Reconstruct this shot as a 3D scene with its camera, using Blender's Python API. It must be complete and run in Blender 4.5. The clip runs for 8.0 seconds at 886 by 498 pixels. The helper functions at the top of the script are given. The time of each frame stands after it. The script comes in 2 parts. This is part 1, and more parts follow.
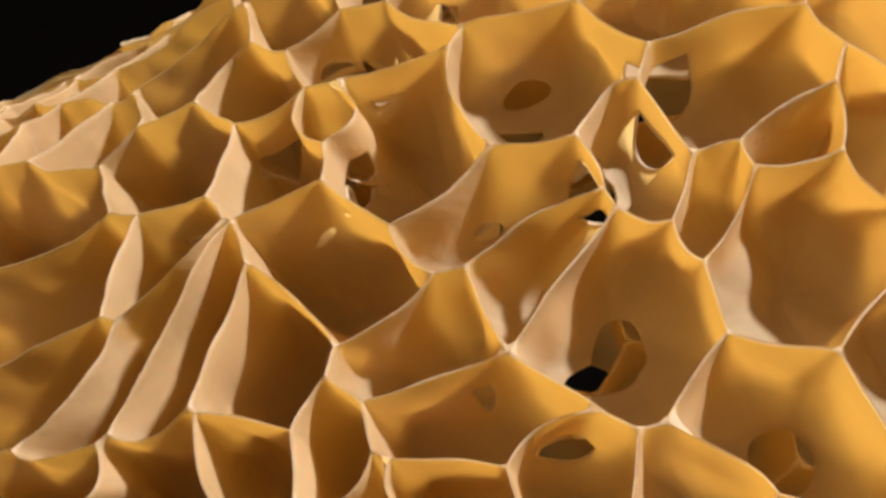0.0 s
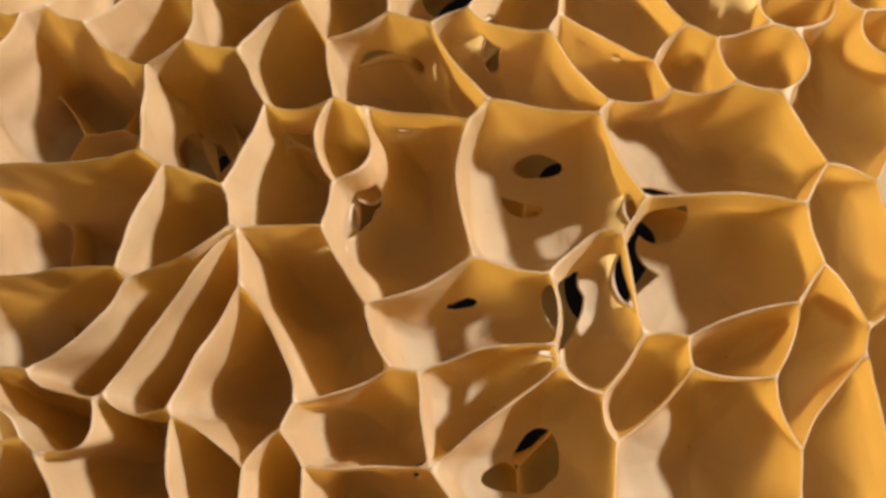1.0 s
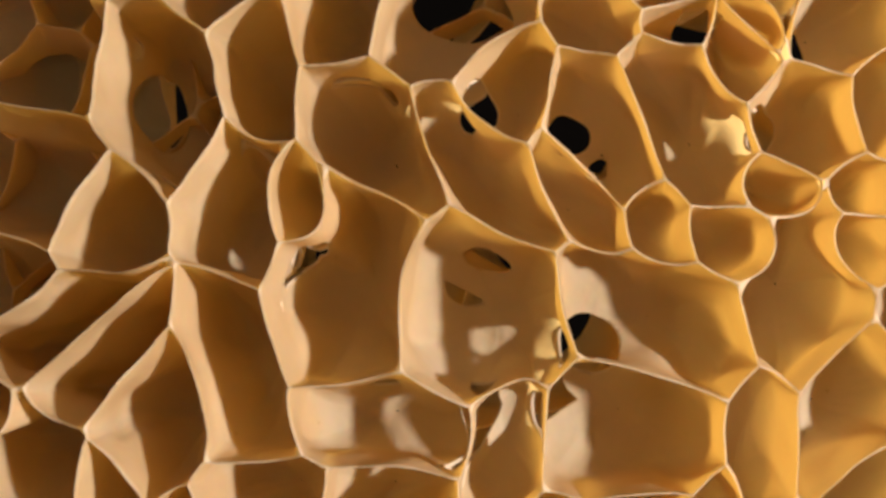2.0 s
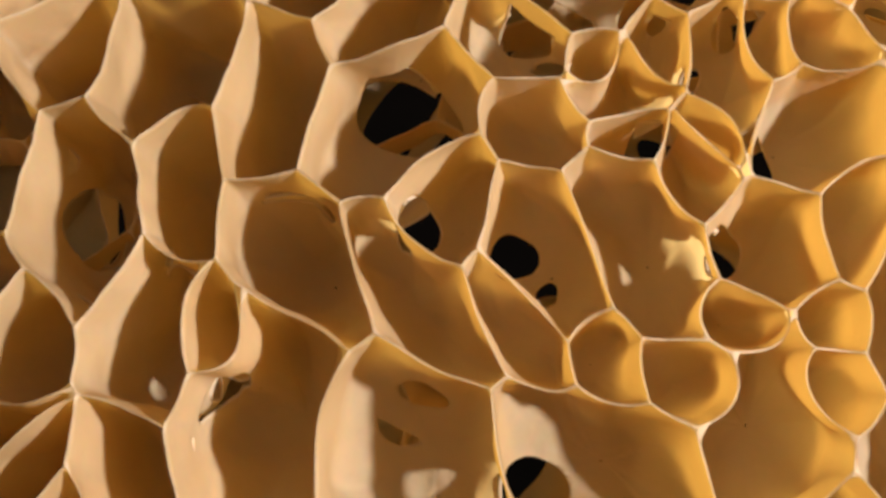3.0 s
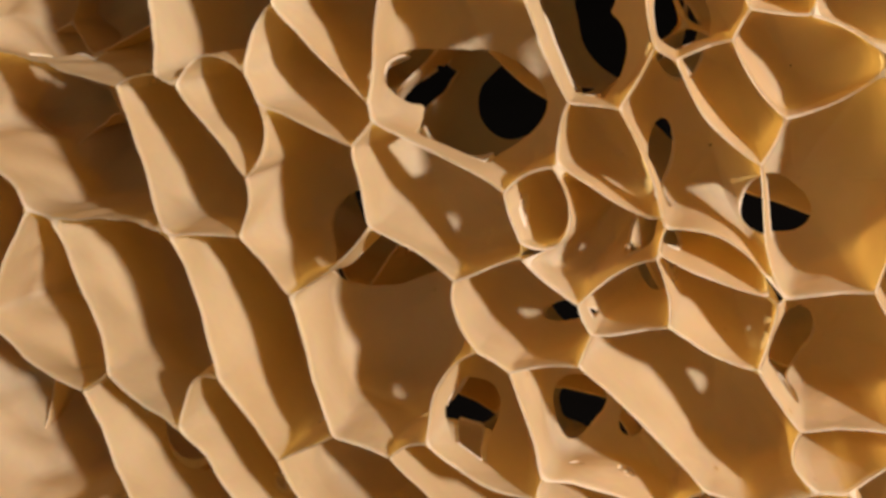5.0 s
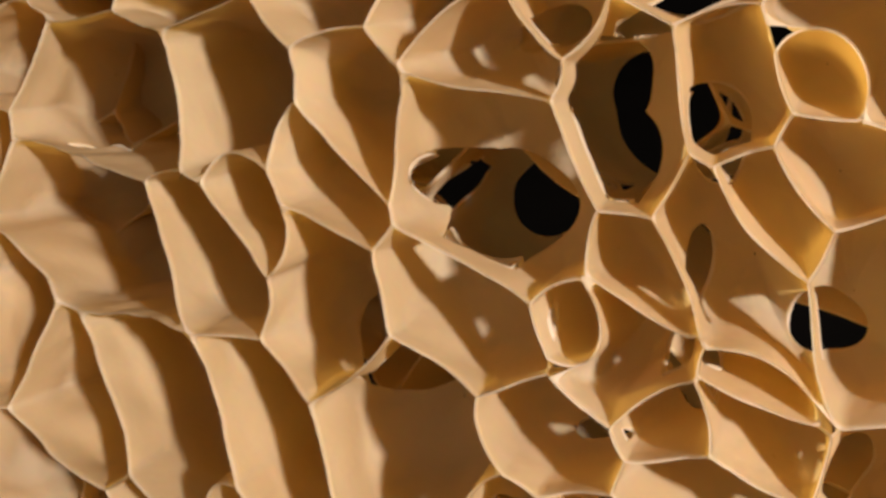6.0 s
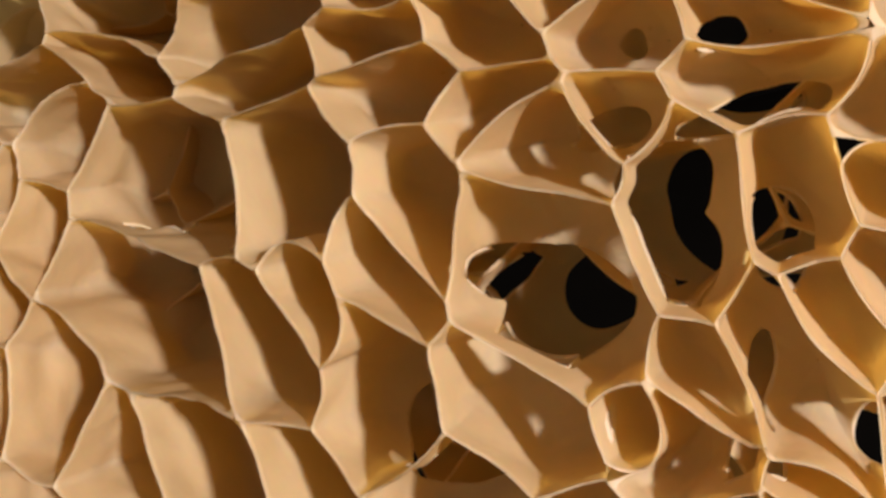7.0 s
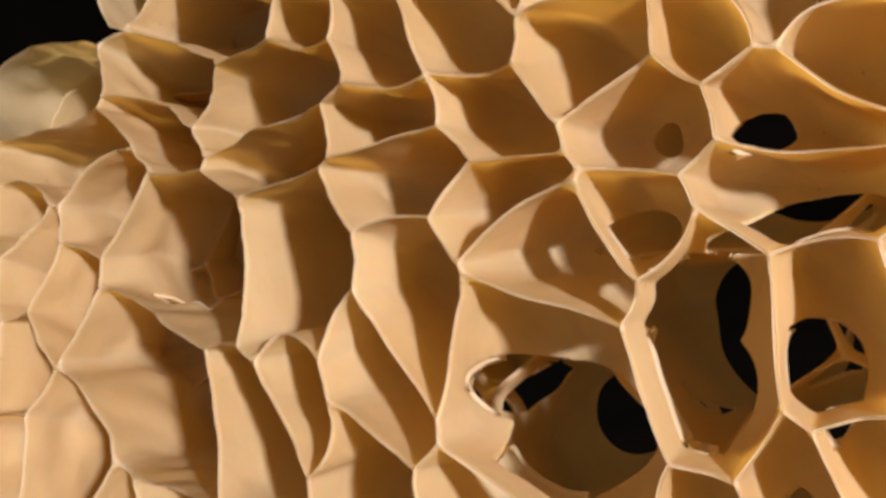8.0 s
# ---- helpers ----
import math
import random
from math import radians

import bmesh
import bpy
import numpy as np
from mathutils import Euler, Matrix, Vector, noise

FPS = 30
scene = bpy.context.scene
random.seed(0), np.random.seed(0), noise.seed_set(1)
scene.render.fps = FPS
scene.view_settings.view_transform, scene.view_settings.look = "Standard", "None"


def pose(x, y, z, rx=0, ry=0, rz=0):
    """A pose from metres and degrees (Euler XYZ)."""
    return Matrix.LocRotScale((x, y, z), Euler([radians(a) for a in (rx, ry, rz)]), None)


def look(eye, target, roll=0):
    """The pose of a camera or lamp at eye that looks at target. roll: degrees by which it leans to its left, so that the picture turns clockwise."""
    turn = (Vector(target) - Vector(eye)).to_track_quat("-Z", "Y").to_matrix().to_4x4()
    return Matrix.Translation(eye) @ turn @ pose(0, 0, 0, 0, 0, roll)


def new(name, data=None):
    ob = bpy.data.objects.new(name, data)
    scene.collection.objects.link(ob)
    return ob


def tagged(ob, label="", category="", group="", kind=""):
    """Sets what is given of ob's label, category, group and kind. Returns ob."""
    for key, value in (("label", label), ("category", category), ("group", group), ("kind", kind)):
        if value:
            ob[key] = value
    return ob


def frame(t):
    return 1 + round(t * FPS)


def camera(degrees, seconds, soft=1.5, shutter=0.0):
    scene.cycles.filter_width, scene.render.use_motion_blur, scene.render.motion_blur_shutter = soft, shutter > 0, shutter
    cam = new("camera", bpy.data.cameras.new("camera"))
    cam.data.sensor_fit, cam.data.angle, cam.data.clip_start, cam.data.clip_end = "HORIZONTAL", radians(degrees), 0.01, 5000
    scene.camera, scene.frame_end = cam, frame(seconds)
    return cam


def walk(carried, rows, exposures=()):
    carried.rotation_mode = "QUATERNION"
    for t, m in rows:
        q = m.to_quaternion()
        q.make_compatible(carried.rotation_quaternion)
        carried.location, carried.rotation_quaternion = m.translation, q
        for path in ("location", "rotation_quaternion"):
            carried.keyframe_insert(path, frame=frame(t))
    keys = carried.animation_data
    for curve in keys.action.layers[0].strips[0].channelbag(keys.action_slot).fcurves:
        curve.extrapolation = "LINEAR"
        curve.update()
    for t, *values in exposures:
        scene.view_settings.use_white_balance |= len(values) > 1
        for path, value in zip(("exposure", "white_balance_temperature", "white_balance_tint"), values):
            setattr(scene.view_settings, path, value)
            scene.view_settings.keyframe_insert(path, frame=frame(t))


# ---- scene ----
cam = camera(50.0, 8.0, soft=3.2)
walk(cam, [
    (0.0, pose(0.1406, 0.4537, 0.0175, 122.49, 7.55, 3.27)),
    (0.5, pose(0.1538, 0.4340, 0.0388, 118.63, 2.83, 2.98)),
    (1.0, pose(0.1673, 0.3915, 0.1090, 103.98, -6.43, 1.36)),
    (1.5, pose(0.1558, 0.3818, 0.1797, 92.50, -13.41, -1.13)),
    (2.0, pose(0.1501, 0.3816, 0.2134, 89.10, -17.40, -2.61)),
    (2.2, pose(0.1457, 0.3825, 0.2183, 89.87, -17.76, -4.07)),
    (3.3, pose(0.1811, 0.4191, 0.2368, 96.00, -16.63, 0.73)),
    (3.5, pose(0.1818, 0.4222, 0.2534, 93.98, -14.33, 1.71)),
    (4.0, pose(0.1734, 0.4180, 0.3018, 85.73, -5.87, 1.33)),
    (4.5, pose(0.1890, 0.4453, 0.3791, 69.18, 9.63, 1.57)),
    (4.7, pose(0.1975, 0.4544, 0.3910, 66.64, 13.13, 1.73)),
    (6.0, pose(0.2151, 0.4815, 0.3937, 72.73, 16.20, 7.52)),
    (6.5, pose(0.2093, 0.4774, 0.4044, 73.60, 16.76, 7.06)),
    (7.0, pose(0.2114, 0.4825, 0.4021, 77.30, 15.77, 9.75)),
    (7.5, pose(0.2209, 0.5010, 0.4030, 79.43, 15.09, 13.94)),
    (8.0, pose(0.2279, 0.5135, 0.3994, 83.22, 13.42, 16.63)),
], exposures=[(0.0, 0.1), (3.5, 0.02), (4.5, -0.08), (6.5, -0.12), (8.0, 0.05)])

# ---- world and lamps ----
world = bpy.data.worlds.new("dark_room")
scene.world = world
world.use_nodes = True
world.node_tree.nodes["Background"].inputs[0].default_value = (1.0, 0.75, 0.5, 1)
world.node_tree.nodes["Background"].inputs[1].default_value = 0.23


def area_lamp(name, eye, target, size, watts, colour):
    data = bpy.data.lights.new(name, "AREA")
    data.shape, data.size, data.energy, data.color = "DISK", size, watts, colour
    lamp = new(name, data)
    lamp.matrix_world = look(eye, target)
    return lamp


area_lamp("key_lamp", (1.76, -1.10, 0.86), (0.17, 0.68, 0.27), 0.14, 136.0, (1.0, 0.855, 0.73))


# ---- materials ----
def nodes_of(name):
    mat = bpy.data.materials.new(name)
    mat.use_nodes = True
    tree = mat.node_tree
    tree.nodes.clear()
    return mat, tree.nodes, tree.links


def wall_material(name, dark, light, through_share, rough):
    """Thin dry cream tissue: matt, letting warm light through, with faint stains, fibres and chalky scuffs."""
    mat, n, l = nodes_of(name)
    out, mix = n.new("ShaderNodeOutputMaterial"), n.new("ShaderNodeMixShader")
    skin, glow = n.new("ShaderNodeBsdfPrincipled"), n.new("ShaderNodeBsdfTranslucent")
    coord = n.new("ShaderNodeNewGeometry")
    stain, fibre = n.new("ShaderNodeTexNoise"), n.new("ShaderNodeTexNoise")
    stain.inputs["Scale"].default_value, stain.inputs["Detail"].default_value = 28.0, 4.0
    fibre.inputs["Scale"].default_value, fibre.inputs["Detail"].default_value = 360.0, 5.0
    ramp = n.new("ShaderNodeValToRGB")
    ramp.color_ramp.elements[0].position, ramp.color_ramp.elements[1].position = 0.3, 0.7
    ramp.color_ramp.elements[0].color, ramp.color_ramp.elements[1].color = dark, light
    speck = n.new("ShaderNodeMixRGB")
    speck.blend_type = "MULTIPLY"
    speck.inputs[0].default_value = 0.22
    bump = n.new("ShaderNodeBump")
    bump.inputs["Strength"].default_value, bump.inputs["Distance"].default_value = 0.35, 0.0009
    fleck, spot, grime = n.new("ShaderNodeTexVoronoi"), n.new("ShaderNodeValToRGB"), n.new("ShaderNodeMixRGB")
    fleck.inputs["Scale"].default_value = 55.0
    spot.color_ramp.elements[0].position, spot.color_ramp.elements[1].position = 0.018, 0.05
    spot.color_ramp.elements[0].color, spot.color_ramp.elements[1].color = (0.55, 0.45, 0.32, 1), (1, 1, 1, 1)
    grime.blend_type, grime.inputs[0].default_value = "MULTIPLY", 0.8
    grain = n.new("ShaderNodeTexNoise")
    grain.inputs["Scale"].default_value, grain.inputs["Detail"].default_value, grain.inputs["Distortion"].default_value = 16.0, 6.0, 1.5
    rub = n.new("ShaderNodeValToRGB")
    rub.color_ramp.elements[0].position, rub.color_ramp.elements[1].position = 0.35, 0.62
    rub.color_ramp.elements[0].color, rub.color_ramp.elements[1].color = (0.86, 0.82, 0.74, 1), (1, 1, 1, 1)
    wash = n.new("ShaderNodeMixRGB")
    wash.blend_type, wash.inputs[0].default_value = "MULTIPLY", 0.7
    l.new(coord.outputs["Position"], fleck.inputs["Vector"])
    l.new(coord.outputs["Position"], grain.inputs["Vector"])
    l.new(fleck.outputs["Distance"], spot.inputs[0])
    l.new(grain.outputs["Fac"], rub.inputs[0])
    for tex in (stain, fibre):
        l.new(coord.outputs["Position"], tex.inputs["Vector"])
    l.new(stain.outputs["Fac"], ramp.inputs[0])
    l.new(ramp.outputs[0], speck.inputs[1])
    l.new(fibre.outputs["Color"], speck.inputs[2])
    l.new(fibre.outputs["Fac"], bump.inputs["Height"])
    l.new(speck.outputs[0], grime.inputs[1])
    l.new(spot.outputs[0], grime.inputs[2])
    l.new(grime.outputs[0], wash.inputs[1])
    l.new(rub.outputs[0], wash.inputs[2])
    l.new(wash.outputs[0], skin.inputs["Base Color"])
    l.new(bump.outputs[0], skin.inputs["Normal"])
    skin.inputs["Roughness"].default_value = rough
    skin.inputs["Specular IOR Level"].default_value = 0.25
    glow.inputs[0].default_value = (0.885, 0.69, 0.29, 1)
    mix.inputs[0].default_value = through_share
    l.new(skin.outputs[0], mix.inputs[1])
    l.new(glow.outputs[0], mix.inputs[2])
    l.new(mix.outputs[0], out.inputs[0])
    return mat


def cloth_material():
    mat, n, l = nodes_of("black_cloth")
    out, skin, tex, ramp = (n.new(k) for k in ("ShaderNodeOutputMaterial", "ShaderNodeBsdfPrincipled", "ShaderNodeTexNoise", "ShaderNodeValToRGB"))
    tex.inputs["Scale"].default_value = 25.0
    ramp.color_ramp.elements[0].color, ramp.color_ramp.elements[1].color = (0.002, 0.002, 0.002, 1), (0.006, 0.005, 0.005, 1)
    l.new(tex.outputs["Fac"], ramp.inputs[0])
    l.new(ramp.outputs[0], skin.inputs["Base Color"])
    skin.inputs["Roughness"].default_value, skin.inputs["Specular IOR Level"].default_value = 0.95, 0.05
    l.new(skin.outputs[0], out.inputs[0])
    return mat


TISSUE = wall_material("dry_tissue", (0.80, 0.67, 0.47, 1), (0.88, 0.78, 0.59, 1), 0.64, 0.6)
CHALK = wall_material("chalky_edge", (0.80, 0.70, 0.56, 1), (0.90, 0.82, 0.70, 1), 0.45, 0.85)
CLOTH = cloth_material()


# ---- the form of the body over the plan x, z, in units of 2.5 mm ----
def depth_of(x, z):
    x = np.where(x < 8, 8 + 0.4 * (x - 8), x)
    u, v = np.tanh((x - 52.8) / 216.0), np.tanh((z - 120.9) / 216.0)
    return 276.0 + 75.60 * v + 116.64 * v * v + -108.00 * u + -136.08 * u * v + 136.08 * u * u


def inward(x, z):
    """The way into the body at a place of its plan."""
    e = 0.5
    gx = (depth_of(x + e, z) - depth_of(x - e, z)) / (2 * e)
    gz = (depth_of(x, z + e) - depth_of(x, z - e)) / (2 * e)
    way = np.stack([-gx, np.ones_like(gx), -gz], -1)
    way = LEAN * way / np.linalg.norm(way, axis=-1, keepdims=True) + np.array([0.04, 0.45, 0.0])
    return way / np.linalg.norm(way, axis=-1, keepdims=True)


LEAN, SAG = 0.55, 0.6

class Pit:
    """An open cell: middle, half-widths, turn in degrees, and the hole in its floor (offset and size as parts of the half-widths)."""

    def __init__(self, x, z, a, b, turn, hx=0.0, hz=0.0, hole=0.0, deep=0.0):
        self.mid, self.half, self.turn = np.array([x, z]), np.array([a, b]), math.radians(turn)
        c, s = math.cos(self.turn), math.sin(self.turn)
        self.axes = np.array([[c, s], [-s, c]])
        self.hole, self.at = hole, np.array([hx, hz])
        self.deep = deep or (11.0 + 1.0 * math.sqrt(a * b)) * (1.0 - 0.33 / (1 + math.exp((56.0 - x) / 6.0)) + 0.4 / (1 + math.exp((x - 18.0) / 5.0)))

    def span_of(self, p):
        return np.linalg.norm((p - self.mid) @ self.axes.T / self.half, axis=-1)


def outline(cell, others, turns, grow=1.9):
    """How far the cell reaches at each turn before a neighbour takes over."""
    near = [o for o in others if o is not cell and np.linalg.norm(o.mid - cell.mid) < 2.4 * (o.half.max() + cell.half.max())]
    steps = np.linspace(0.05, grow, 150)
    ring = np.stack([np.cos(turns), np.sin(turns)], -1)
    local = ring[:, None, :] * steps[None, :, None]
    spots = (local * cell.half) @ cell.axes + cell.mid
    taken = np.full(spots.shape[:2], 9.0)
    for o in near:
        taken = np.minimum(taken, o.span_of(spots))
    gap = taken - steps[None, :]
    reach = np.full(len(turns), grow)
    for k in range(len(turns)):
        j = int(np.argmax(gap[k] < 0))
        if gap[k, j] < 0:
            f = gap[k, j - 1] / (gap[k, j - 1] - gap[k, j]) if j else 0.0
            reach[k] = steps[j - 1] + f * (steps[j] - steps[j - 1]) if j else steps[0]
    return reach


def smoothed(r, width):
    k = np.fft.fftfreq(len(r), 1.0 / len(r))
    return np.real(np.fft.ifft(np.fft.fft(r) * np.exp(-0.5 * (k * width) ** 2)))


LEVELS = (0.0, 0.008, 0.022, 0.06, 0.11, 0.18, 0.27, 0.36, 0.45, 0.54, 0.63, 0.72, 0.8, 0.87, 0.93, 0.97, 1.0)


class Opening:
    """A round break through the walls: its middle, the way it runs (turn and rise in degrees), its half-widths and its length."""

    def __init__(self, x, y, z, turn, rise, wide, high, long=9.0):
        a, b = math.radians(turn), math.radians(rise)
        self.mid = np.array([x, y, z])
        self.way = np.array([math.sin(a) * math.cos(b), math.cos(a) * math.cos(b), math.sin(b)])
        self.side = np.cross(self.way, (0, 0, 1))
        self.side /= np.linalg.norm(self.side)
        self.up = np.cross(self.side, self.way)
        self.wide, self.high, self.long = wide, high, long

    def span_of(self, p):
        """Below nought inside the break; its outline is a little uneven."""
        q = p - self.mid
        a, b, c = q @ self.side / self.wide, q @ self.up / self.high, q @ self.way
        turn = np.arctan2(b, a)
        edge = 1 + 0.10 * np.sin(2 * turn + self.mid[0]) + 0.07 * np.sin(3 * turn + self.mid[2])
        return np.maximum(np.sqrt(a * a + b * b) - edge, (np.abs(c + 1.8 - self.long / 2) - self.long / 2) / self.wide)


OPENINGS = []


def opening(*numbers):
    OPENINGS.append(Opening(*numbers))


def cut(pts, faces, marks, breaks, fall):
    """Takes the breaks out of a sheet of triangles, but for the ridge at its top."""
    g = np.min([o.span_of(pts) for o in breaks], axis=0)
    g = np.maximum(g, (0.21 - fall) * 3)
    side = g[faces] < 0
    count = side.sum(1)
    keep, kept = list(map(tuple, faces[count == 0])), list(marks[count == 0])
    extra, made, base = [], {}, len(pts)

    def between(i, j):
        key = (min(i, j), max(i, j))
        if key not in made:
            t = g[i] / (g[i] - g[j])
            made[key] = base + len(extra)
            extra.append(pts[i] + t * (pts[j] - pts[i]))
        return made[key]

    middle, rims, leans = pts.mean(0), [], {}
    for f, m in zip(faces[(count > 0) & (count < 3)], marks[(count > 0) & (count < 3)]):
        ring = []
        for i, j in zip(f, np.roll(f, -1)):
            if g[i] >= 0:
                ring.append(int(i))
            if (g[i] < 0) != (g[j] < 0):
                ring.append(between(i, j))
        if len(ring) < 3:
            continue
        keep.append(tuple(ring))
        kept.append(m)
        normal = np.cross(pts[f[1]] - pts[f[0]], pts[f[2]] - pts[f[0]])
        normal = normal / (np.linalg.norm(normal) + 1e-9)
        normal = normal if normal @ (pts[f[0]] - middle) > 0 else -normal
        for i, j in zip(ring, ring[1:] + ring[:1]):
            if i >= base and j >= base:
                rims.append((i, j))
                for k in (i, j):
                    leans[k] = leans.get(k, 0) + normal
    # the wall's thickness, seen round each break
    backs = {}
    for k, way in leans.items():
        backs[k] = base + len(extra)
        extra.append(extra[k - base] + 0.4 * way / (np.linalg.norm(way) + 1e-9))
    for i, j in rims:
        keep.append((j, i, backs[i], backs[j]))
        kept.append(1)
    return (np.concatenate([pts, extra]) if extra else pts), keep, kept


def liner(cell, others, below=0.0, crest=1.6, thin=0.12, least=0.0):
    """The inside of a cell, from the ridge it shares with its neighbours down to its floor, less the breaks in it."""
    span = cell.half.max() * 1.9 + 4
    middle = np.array([cell.mid[0], float(depth_of(*cell.mid)) + below, cell.mid[1]])
    breaks = [o for o in OPENINGS if o.long >= least and np.linalg.norm(o.mid - middle) < span + cell.deep + o.wide + o.high]
    count, levels = 72, np.array(LEVELS)
    if breaks:
        count = 144
        levels = np.concatenate([levels[:3], np.linspace(0.03, 1.0, 40)])
    turns = np.linspace(0, 2 * np.pi, count, endpoint=False)
    ring = np.stack([np.cos(turns), np.sin(turns)], -1)
    reach = outline(cell, others, turns)
    soft, softer = smoothed(reach, 0.10), smoothed(reach, 0.28)
    edge = (ring * reach[:, None] * cell.half) @ cell.axes + cell.mid
    # ridges rise to the joints of three cells and sag between them
    spans = np.sort([o.span_of(edge) for o in others if np.linalg.norm(o.mid - cell.mid) < 2.4 * (o.half.max() + cell.half.max())], axis=0)
    sag = SAG * np.clip((spans[2] - spans[0]) / 0.7, 0, 1) ** 1.3 if len(spans) > 2 else 0.0
    uneven = np.array([1 + 0.9 * noise.noise(Vector((a * 0.13, 5.0, c * 0.13))) for a, c in edge])
    inset = thin * np.clip(uneven, 0.35, 1.9) / np.linalg.norm(ring * cell.half, axis=-1)
    rows, falls = [], []
    for s in levels:
        m = min(1.0, s / 0.5)
        wall = (1 - m) * np.minimum(reach, soft + 0.03) + m * softer
        wall = np.minimum(wall, reach) - inset * min(1.0, s / 0.02) - 0.05 * s
        if s == 0.0:
            wall = reach + 0.10 / np.linalg.norm(ring * cell.half, axis=-1)
        g = max(0.0, (s - 0.38) / 0.62) ** 2.2
        end = cell.at + ring * max(cell.hole, 0.015) * (1.0 + 0.15 * np.cos(2 * turns + cell.turn * 5)[:, None])
        local = (1 - g) * ring * wall[:, None] + g * end
        p = (local * cell.half) @ cell.axes + cell.mid
        x, z = p[:, 0], p[:, 1]
        way = inward(x, z)
        q = np.stack([x, depth_of(x, z) + below, z], -1)
        lift = np.array([noise.noise(Vector((a * 0.08, 3.0, c * 0.08))) + 0.09 * noise.noise(Vector((a * 0.35, 9.0, c * 0.35))) for a, c in zip(x, z)])
        worn = np.clip((z - 140) / 25, 0, 1) * np.clip((60 - x) / 40, 0, 1)
        lift = lift + np.array([0.10 * w * noise.noise(Vector((a * 0.55, 1.0, c * 0.55))) + 0.07 * (0.3 + w) * noise.noise(Vector((a * 1.3, 4.0, c * 1.3))) for a, c, w in zip(x, z, worn)])
        d = cell.deep * (1 - (1 - s) ** 1.5)
        falls.append(np.full(count, d))
        rows.append(q + way * (d + (sag - crest * lift) * (1 - s))[:, None])
    flat = np.concatenate(rows)
    sway = np.clip(np.concatenate(falls) / 10.0, 0, 1)
    pts = np.array([v + np.array(noise.noise_vector(Vector(v) * 0.07)) * (0.3 + 2.2 * s) + np.array(noise.noise_vector(Vector(v) * 0.16)) * (0.4 + 0.6 * s) for v, s in zip(flat, sway)])
    n = len(levels)
    quads = np.array([(i * count + k, i * count + (k + 1) % count, (i + 1) * count + (k + 1) % count, (i + 1) * count + k) for i in range(n - 1) for k in range(count)])
    marks = np.repeat((np.arange(n - 1) < 1).astype(int), count)
    if not breaks:
        return pts / 400, [tuple(int(i) for i in q) for q in quads], [int(i) for i in marks]
    tris = np.concatenate([quads[:, [0, 1, 2]], quads[:, [0, 2, 3]]])
    pts, faces, marks = cut(pts, tris, np.concatenate([marks, marks]), breaks, np.repeat(levels, count))
    return pts / 400, [tuple(int(i) for i in q) for q in faces], [int(i) for i in marks]


def sheet(name, verts, faces, marks, parent=None, label=""):
    mesh = bpy.data.meshes.new(name)
    mesh.from_pydata([tuple(map(float, v)) for v in verts], [], faces)
    mesh.materials.append(TISSUE)
    mesh.materials.append(CHALK)
    mesh.polygons.foreach_set("use_smooth", [True] * len(mesh.polygons))
    mesh.polygons.foreach_set("material_index", marks)
    ob = new(name, mesh)
    ob.parent = parent
    return tagged(ob, label)


# ---- the cells that open at the face of the body ----
PITS = []


def pit(*numbers):
    PITS.append(Pit(*numbers))


pit(54.1, 77.5, 14.0, 7.8, 97)
pit(71.6, 78.2, 9.2, 8.1, 150)
pit(78.5, 64.2, 8.7, 3.8, 94)
pit(64.3, 61.9, 11.0, 4.8, 6)
pit(67.3, 54.0, 7.6, 4.6, 34)
pit(74.1, 48.7, 7.6, 7.0, 10)
pit(90.4, 50.4, 8.5, 7.2, 63)
pit(84.9, 55.7, 5.9, 3.2, 58)
pit(91.5, 70.7, 8.8, 7.4, 19)
pit(94.8, 61.9, 6.2, 3.5, 29)
pit(90.5, 82.9, 10.2, 6.1, 170)
pit(104.0, 92.5, 10.5, 5.0, 94)
pit(104.6, 74.8, 6.8, 3.5, 99)
pit(101.6, 61.4, 7.7, 3.2, 84)
pit(105.4, 52.1, 6.7, 3.9, 92)
pit(38.6, 82.1, 11.4, 7.2, 118)
pit(23.0, 73.4, 8.3, 7.1, 174)
pit(-4.0, 97.1, 15.8, 10.0, 137)
pit(5.9, 76.4, 13.0, 8.7, 170)
pit(7.7, 60.0, 10.5, 6.9, 18)
pit(18.4, 57.8, 17.0, 5.3, 40)
pit(28.2, 57.4, 12.4, 4.8, 63)
pit(38.1, 52.4, 10.3, 6.5, 87)
pit(46.1, 62.4, 12.9, 6.1, 124)
pit(23.9, 43.1, 10.3, 5.7, 176)
pit(54.3, 49.2, 7.6, 5.0, 17)
pit(35.0, 43.3, 6.1, 4.7, 167)
pit(45.2, 40.9, 5.9, 3.5, 103)
pit(12.8, 46.6, 12.2, 3.8, 157)
pit(56.8, 39.8, 7.9, 4.7, 162)
pit(65.8, 33.4, 5.2, 3.2, 146)
pit(54.0, 34.5, 6.2, 3.2, 175)
pit(77.7, 29.2, 5.9, 3.2, 171)
pit(92.3, 126.8, 8.6, 4.5, 103)
pit(81.8, 123.2, 7.1, 5.2, 37)
pit(73.5, 116.5, 6.9, 5.4, 163)
pit(90.9, 116.4, 5.7, 3.6, 107)
pit(100.8, 123.5, 6.1, 5.4, 76)
pit(87.4, 106.8, 10.5, 5.3, 133)
pit(78.4, 102.8, 9.2, 5.4, 123)
pit(66.8, 105.2, 7.9, 5.3, 90)
pit(66.6, 95.2, 10.4, 4.5, 144)
pit(78.2, 94.5, 7.0, 3.2, 141)
pit(58.5, 114.2, 12.5, 9.0, 45)
pit(42.8, 111.4, 10.9, 6.7, 112)
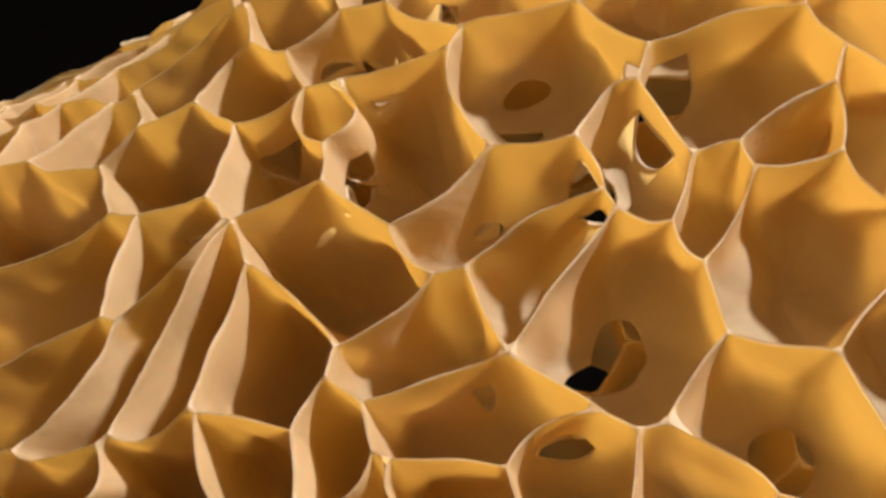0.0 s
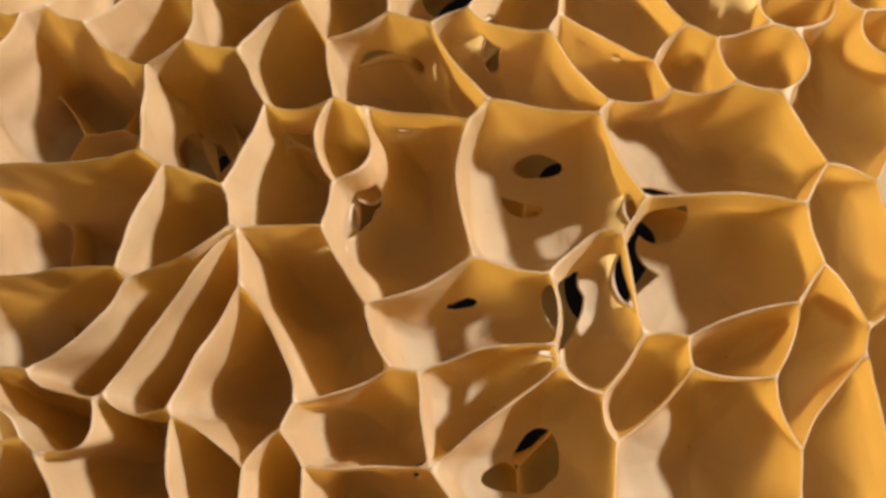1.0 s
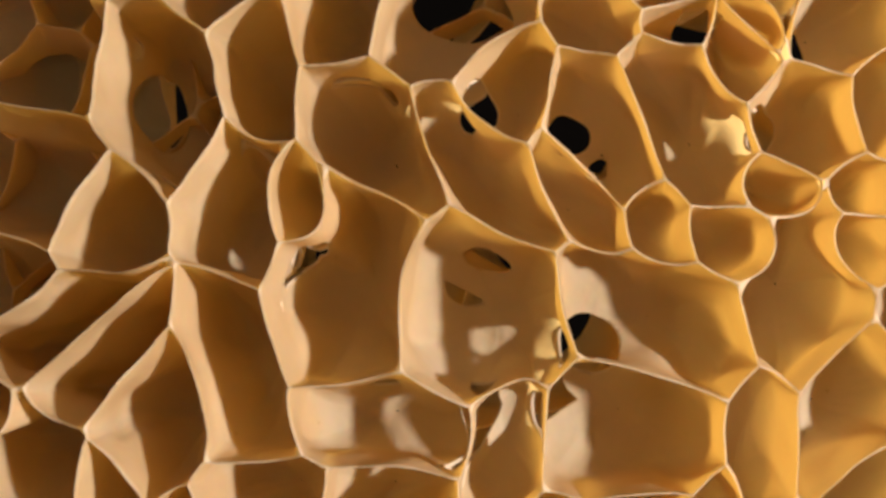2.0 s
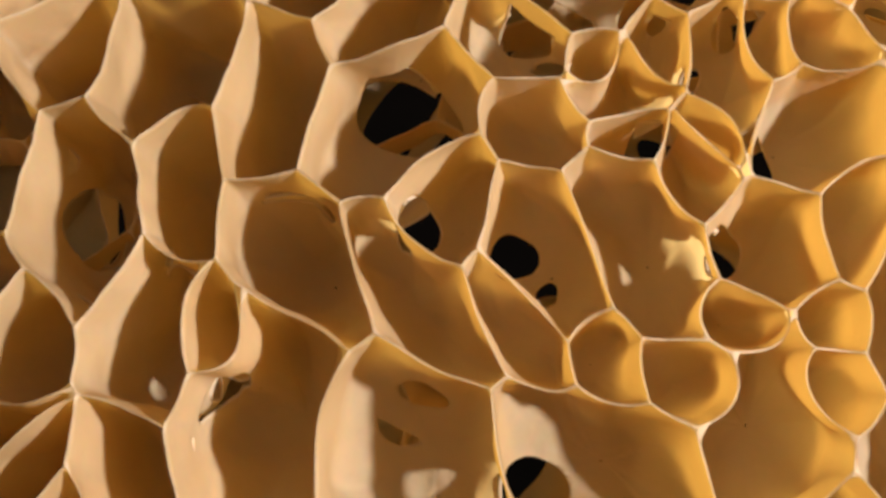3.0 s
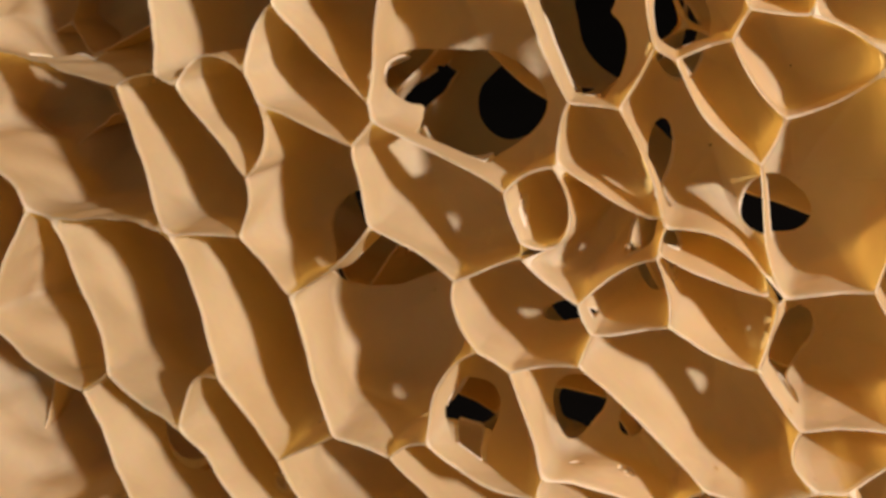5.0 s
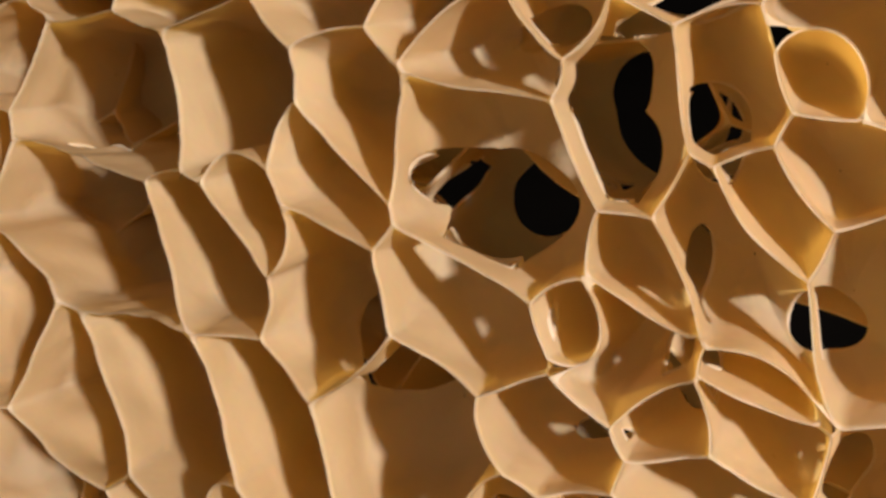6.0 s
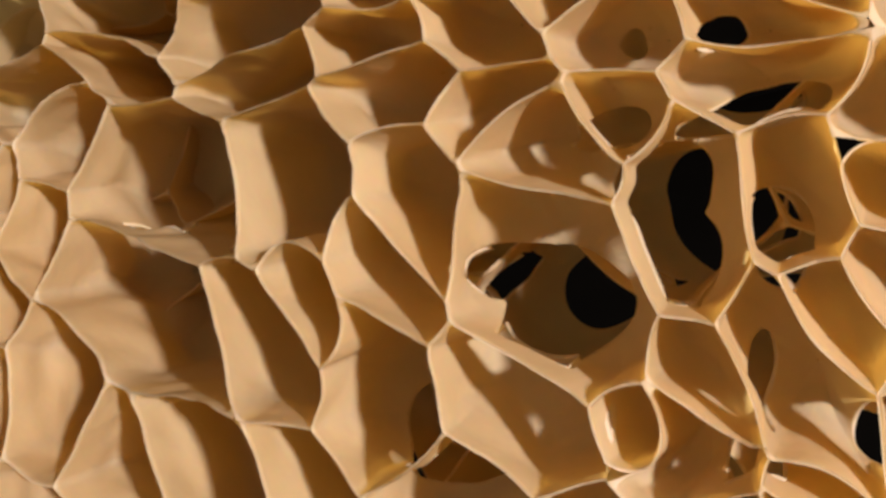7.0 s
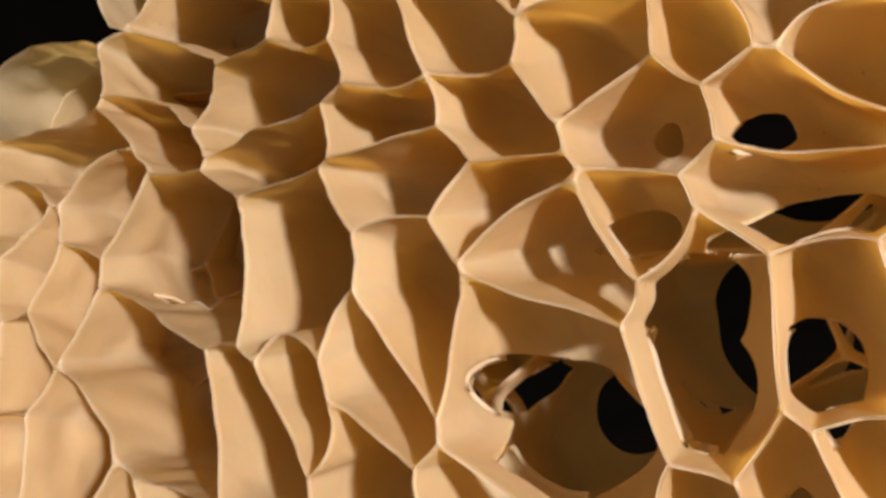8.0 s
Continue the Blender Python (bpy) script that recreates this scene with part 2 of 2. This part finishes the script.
pit(35.1, 99.2, 12.3, 5.5, 111)
pit(24.7, 114.0, 11.5, 9.0, 149)
pit(24.4, 91.9, 15.2, 7.3, 139)
pit(4.9, 114.1, 10.0, 7.5, 154)
pit(47.2, 83.3, 7.4, 5.0, 146)
pit(52.1, 94.9, 10.1, 6.5, 137)
pit(107.5, 114.0, 5.8, 3.2, 96)
pit(100.2, 109.0, 5.8, 5.6, 78)
pit(96.2, 94.4, 5.5, 3.2, 2)
pit(107.2, 104.0, 3.6, 3.2, 35)
pit(99.3, 101.4, 4.9, 3.2, 164)
pit(87.6, 93.5, 4.4, 3.2, 129)
pit(108.6, 98.3, 3.6, 3.2, 138)
pit(67.9, 126.1, 8.4, 5.5, 138)
pit(53.5, 127.5, 8.7, 7.0, 54)
pit(37.3, 133.9, 8.6, 5.6, 141)
pit(14.3, 138.0, 15.8, 7.5, 163)
pit(78.7, 124.6, 4.2, 3.5, 99)
pit(84.9, 128.3, 5.9, 3.5, 105)
pit(83.7, 117.4, 4.8, 3.3, 20)
pit(91.6, 120.2, 4.2, 3.2, 134)
pit(73.7, 137.8, 8.6, 7.4, 133)
pit(60.8, 147.1, 8.9, 5.0, 88)
pit(56.7, 140.7, 7.5, 4.0, 127)
pit(45.3, 138.3, 6.6, 3.8, 107)
pit(45.8, 150.4, 9.2, 6.7, 18)
pit(20.3, 151.7, 17.0, 6.5, 169)
pit(75.5, 149.4, 7.1, 3.6, 151)
pit(83.2, 150.5, 3.2, 3.2, 168)
pit(86.1, 141.9, 7.2, 4.2, 82)
pit(94.4, 142.0, 5.3, 3.3, 84)
pit(101.8, 142.5, 3.3, 3.2, 7)
pit(95.4, 132.2, 5.3, 3.2, 102)
pit(100.2, 134.8, 3.8, 3.5, 113)
pit(85.3, 158.4, 4.3, 3.4, 155)
pit(81.4, 164.0, 4.8, 3.7, 169)
pit(90.0, 162.9, 3.2, 3.2, 150)
pit(94.1, 156.1, 4.7, 3.2, 139)
pit(98.5, 159.8, 3.7, 3.2, 122)
pit(60.9, 157.0, 7.6, 4.4, 2)
pit(70.0, 153.8, 5.3, 3.2, 6)
pit(71.0, 161.5, 5.2, 3.6, 146)
pit(57.7, 163.2, 7.9, 3.2, 175)
pit(41.7, 170.2, 13.6, 5.0, 177)
pit(58.2, 170.3, 6.1, 3.6, 139)
pit(69.4, 168.3, 5.3, 3.2, 138)
pit(10.5, 178.3, 17.0, 5.3, 166)
pit(-26.1, 183.9, 17.0, 5.3, 167)
pit(-16.3, 172.1, 17.0, 5.3, 178)
pit(6.3, 173.1, 12.4, 3.9, 158)
pit(24.0, 183.9, 17.0, 5.3, 161)
pit(47.2, 176.0, 7.0, 3.2, 157)
pit(45.1, 163.3, 10.6, 3.3, 179)
pit(93.5, 151.5, 5.0, 3.2, 167)

# the breaks that lead from cell to cell
opening(69.3, 261.5, 73.6, 9, 39, 3.4, 4.3, 14)
opening(81.8, 258.6, 65.4, 18, 36, 2.9, 3.5, 14)
opening(74.1, 260.1, 60.7, 13, 34, 2.8, 3.4, 14)
opening(63.3, 262.7, 59.4, 5, 33, 1.7, 1.1, 14)
opening(60.1, 263.8, 42.8, 3, 23, 1.2, 2.0, 14)
opening(70.8, 261.8, 41.3, 10, 23, 3.4, 1.9, 14)
opening(66.4, 263.1, 35.7, 7, 19, 2.8, 1.2, 14)
opening(50.7, 267.1, 71.4, -4, 37, 2.0, 4.1, 14)
opening(24.1, 290.5, 114.4, -16, 43, 3.8, 2.8, 14)
opening(84.7, 258.6, 75.3, 10, 17, 3.7, 3.4, 14)
opening(74.1, 260.9, 47.6, 4, 2, 3.0, 3.0, 14)
opening(51.4, 270.9, 95.4, -8, 24, 4.3, 2.8, 14)
opening(22.7, 283.5, 88.7, -19, 19, 4.4, 4.4, 14)
opening(30.9, 277.5, 80.2, -13, -2, 4.0, 5.6, 14)
opening(40.0, 275.0, 89.0, -9, 2, 2.8, 3.5, 14)
opening(55.1, 268.9, 90.8, -2, 3, 4.4, 3.2, 14)
opening(80.0, 261.8, 97.9, 10, 6, 1.3, 1.3, 14)
opening(70.7, 262.5, 84.0, 6, -1, 2.8, 1.4, 14)
opening(60.8, 272.2, 115.0, -7, 7, 7.9, 4.7, 30)
opening(39.6, 277.0, 96.9, -17, -2, 2.2, 3.2, 14)
opening(28.1, 281.5, 92.1, -22, -4, 4.6, 6.1, 30)
opening(76.5, 263.5, 101.8, 2, 0, 2.6, 3.0, 14)
opening(96.2, 259.5, 107.9, 15, 4, 1.8, 3.2, 14)
opening(65.8, 267.0, 102.0, -4, 0, 2.8, 3.4, 14)
opening(74.3, 269.3, 123.9, 1, 13, 2.6, 1.0, 14)
opening(81.3, 270.0, 134.0, 5, 18, 1.1, 2.4, 14)
opening(88.9, 264.9, 125.6, 10, 14, 1.1, 2.5, 14)
opening(73.9, 273.3, 134.4, -1, -10, 7.3, 4.9, 30)
opening(77.9, 265.9, 115.2, 2, -23, 2.8, 1.1, 14)
opening(86.8, 264.4, 120.3, 7, -20, 2.6, 3.5, 14)
opening(97.0, 262.3, 122.7, 14, -18, 2.9, 2.9, 14)
opening(29.9, 290.7, 121.2, -22, -14, 2.2, 3.5, 14)
opening(17.9, 290.9, 102.9, -27, -21, 1.9, 3.4, 14)
opening(85.3, 270.4, 138.9, -1, -13, 4.1, 4.6, 30)
opening(34.5, 297.6, 143.2, -26, -7, 4.4, 1.8, 14)
opening(93.2, 267.9, 138.9, 5, -14, 3.0, 4.0, 30)
opening(24.4, 308.1, 150.1, -33, -5, 8.5, 4.6, 30)
opening(53.3, 288.6, 148.3, -24, -7, 3.5, 3.5, 14)
opening(83.1, 275.1, 149.3, -7, -8, 3.4, 2.0, 14)
opening(94.1, 271.0, 148.6, 3, -10, 6.5, 1.7, 30)
opening(86.2, 272.0, 144.3, -4, -13, 4.8, 3.7, 30)
opening(72.1, 275.6, 139.5, -15, -16, 5.3, 2.9, 30)
opening(92.8, 273.6, 154.8, 1, -4, 2.9, 1.3, 14)
opening(86.6, 276.2, 155.6, -4, -3, 1.3, 1.3, 14)
MIDDLE, REACH = np.array([40.0, 96.0]), np.array([112.0, 128.0])


def inside(p, k=1.0):
    return np.linalg.norm((np.asarray(p) - MIDDLE) / (REACH * k)) < 1


def scattered(step, k, rng, far):
    """Middles of cells, loosely in rows."""
    spots = []
    for r, z in enumerate(np.arange(-40, 230, step * 0.86)):
        for x in np.arange(-80, 160, step):
            p = np.array([x + (r % 2) * step / 2 + rng.uniform(-0.28, 0.28) * step, z + rng.uniform(-0.28, 0.28) * step])
            if inside(p, k) and depth_of(p[0], p[1]) < far:
                spots.append(p)
    return spots


rng = random.Random(7)
shaped = list(PITS)
for p in scattered(14.0, 0.97, rng, 460.0):
    if min(c.span_of(p) for c in shaped) > 1.7:
        PITS.append(Pit(p[0], p[1], rng.uniform(6.5, 8.5), rng.uniform(5, 7), rng.uniform(0, 180), rng.uniform(-0.3, 0.3), rng.uniform(-0.3, 0.3), rng.choice((0, 0, 0.3, 0.45))))

body = tagged(new("honeycombed_body"), "dry cream honeycombed porous body of thin curved translucent walls", "porous body")
body.empty_display_size = 0.02
for c in PITS:
    sheet("cell", *liner(c, PITS), body)

# ---- chambers behind, seen through the holes ----
CHAMBERS = [Pit(p[0], p[1], rng.uniform(9, 12), rng.uniform(7.5, 10), rng.uniform(0, 180), rng.uniform(-0.35, 0.35), rng.uniform(-0.35, 0.35), rng.uniform(0.5, 0.85), 12.0) for p in scattered(19.0, 0.9, rng, 400.0)]
for c in CHAMBERS:
    sheet("inner_cell", *liner(c, CHAMBERS, below=21.0, crest=3.0, least=30.0), body, "dim inner chamber wall with a round opening")


# ---- the dark setting ----
low = min((v.co.z for o in body.children for v in o.data.vertices))


def slab(name, lo, hi, material, label):
    bm = bmesh.new()
    bmesh.ops.create_cube(bm, size=1.0)
    for v in bm.verts:
        v.co = Vector([lo[i] + (v.co[i] + 0.5) * (hi[i] - lo[i]) for i in range(3)])
    bmesh.ops.bevel(bm, geom=bm.edges, offset=0.004, segments=2, affect="EDGES")
    mesh = bpy.data.meshes.new(name)
    bm.to_mesh(mesh)
    bm.free()
    mesh.materials.append(material)
    return tagged(new(name, mesh), label, "backdrop", kind="structure")


slab("ground", (-4.5, -3.0, low - 0.05), (4.5, 4.0, low), CLOTH, "table top covered with plain black cloth")
slab("backdrop", (-4.5, 4.0, low - 0.05), (4.5, 4.05, low + 6.0), CLOTH, "plain black cloth hanging behind the body")
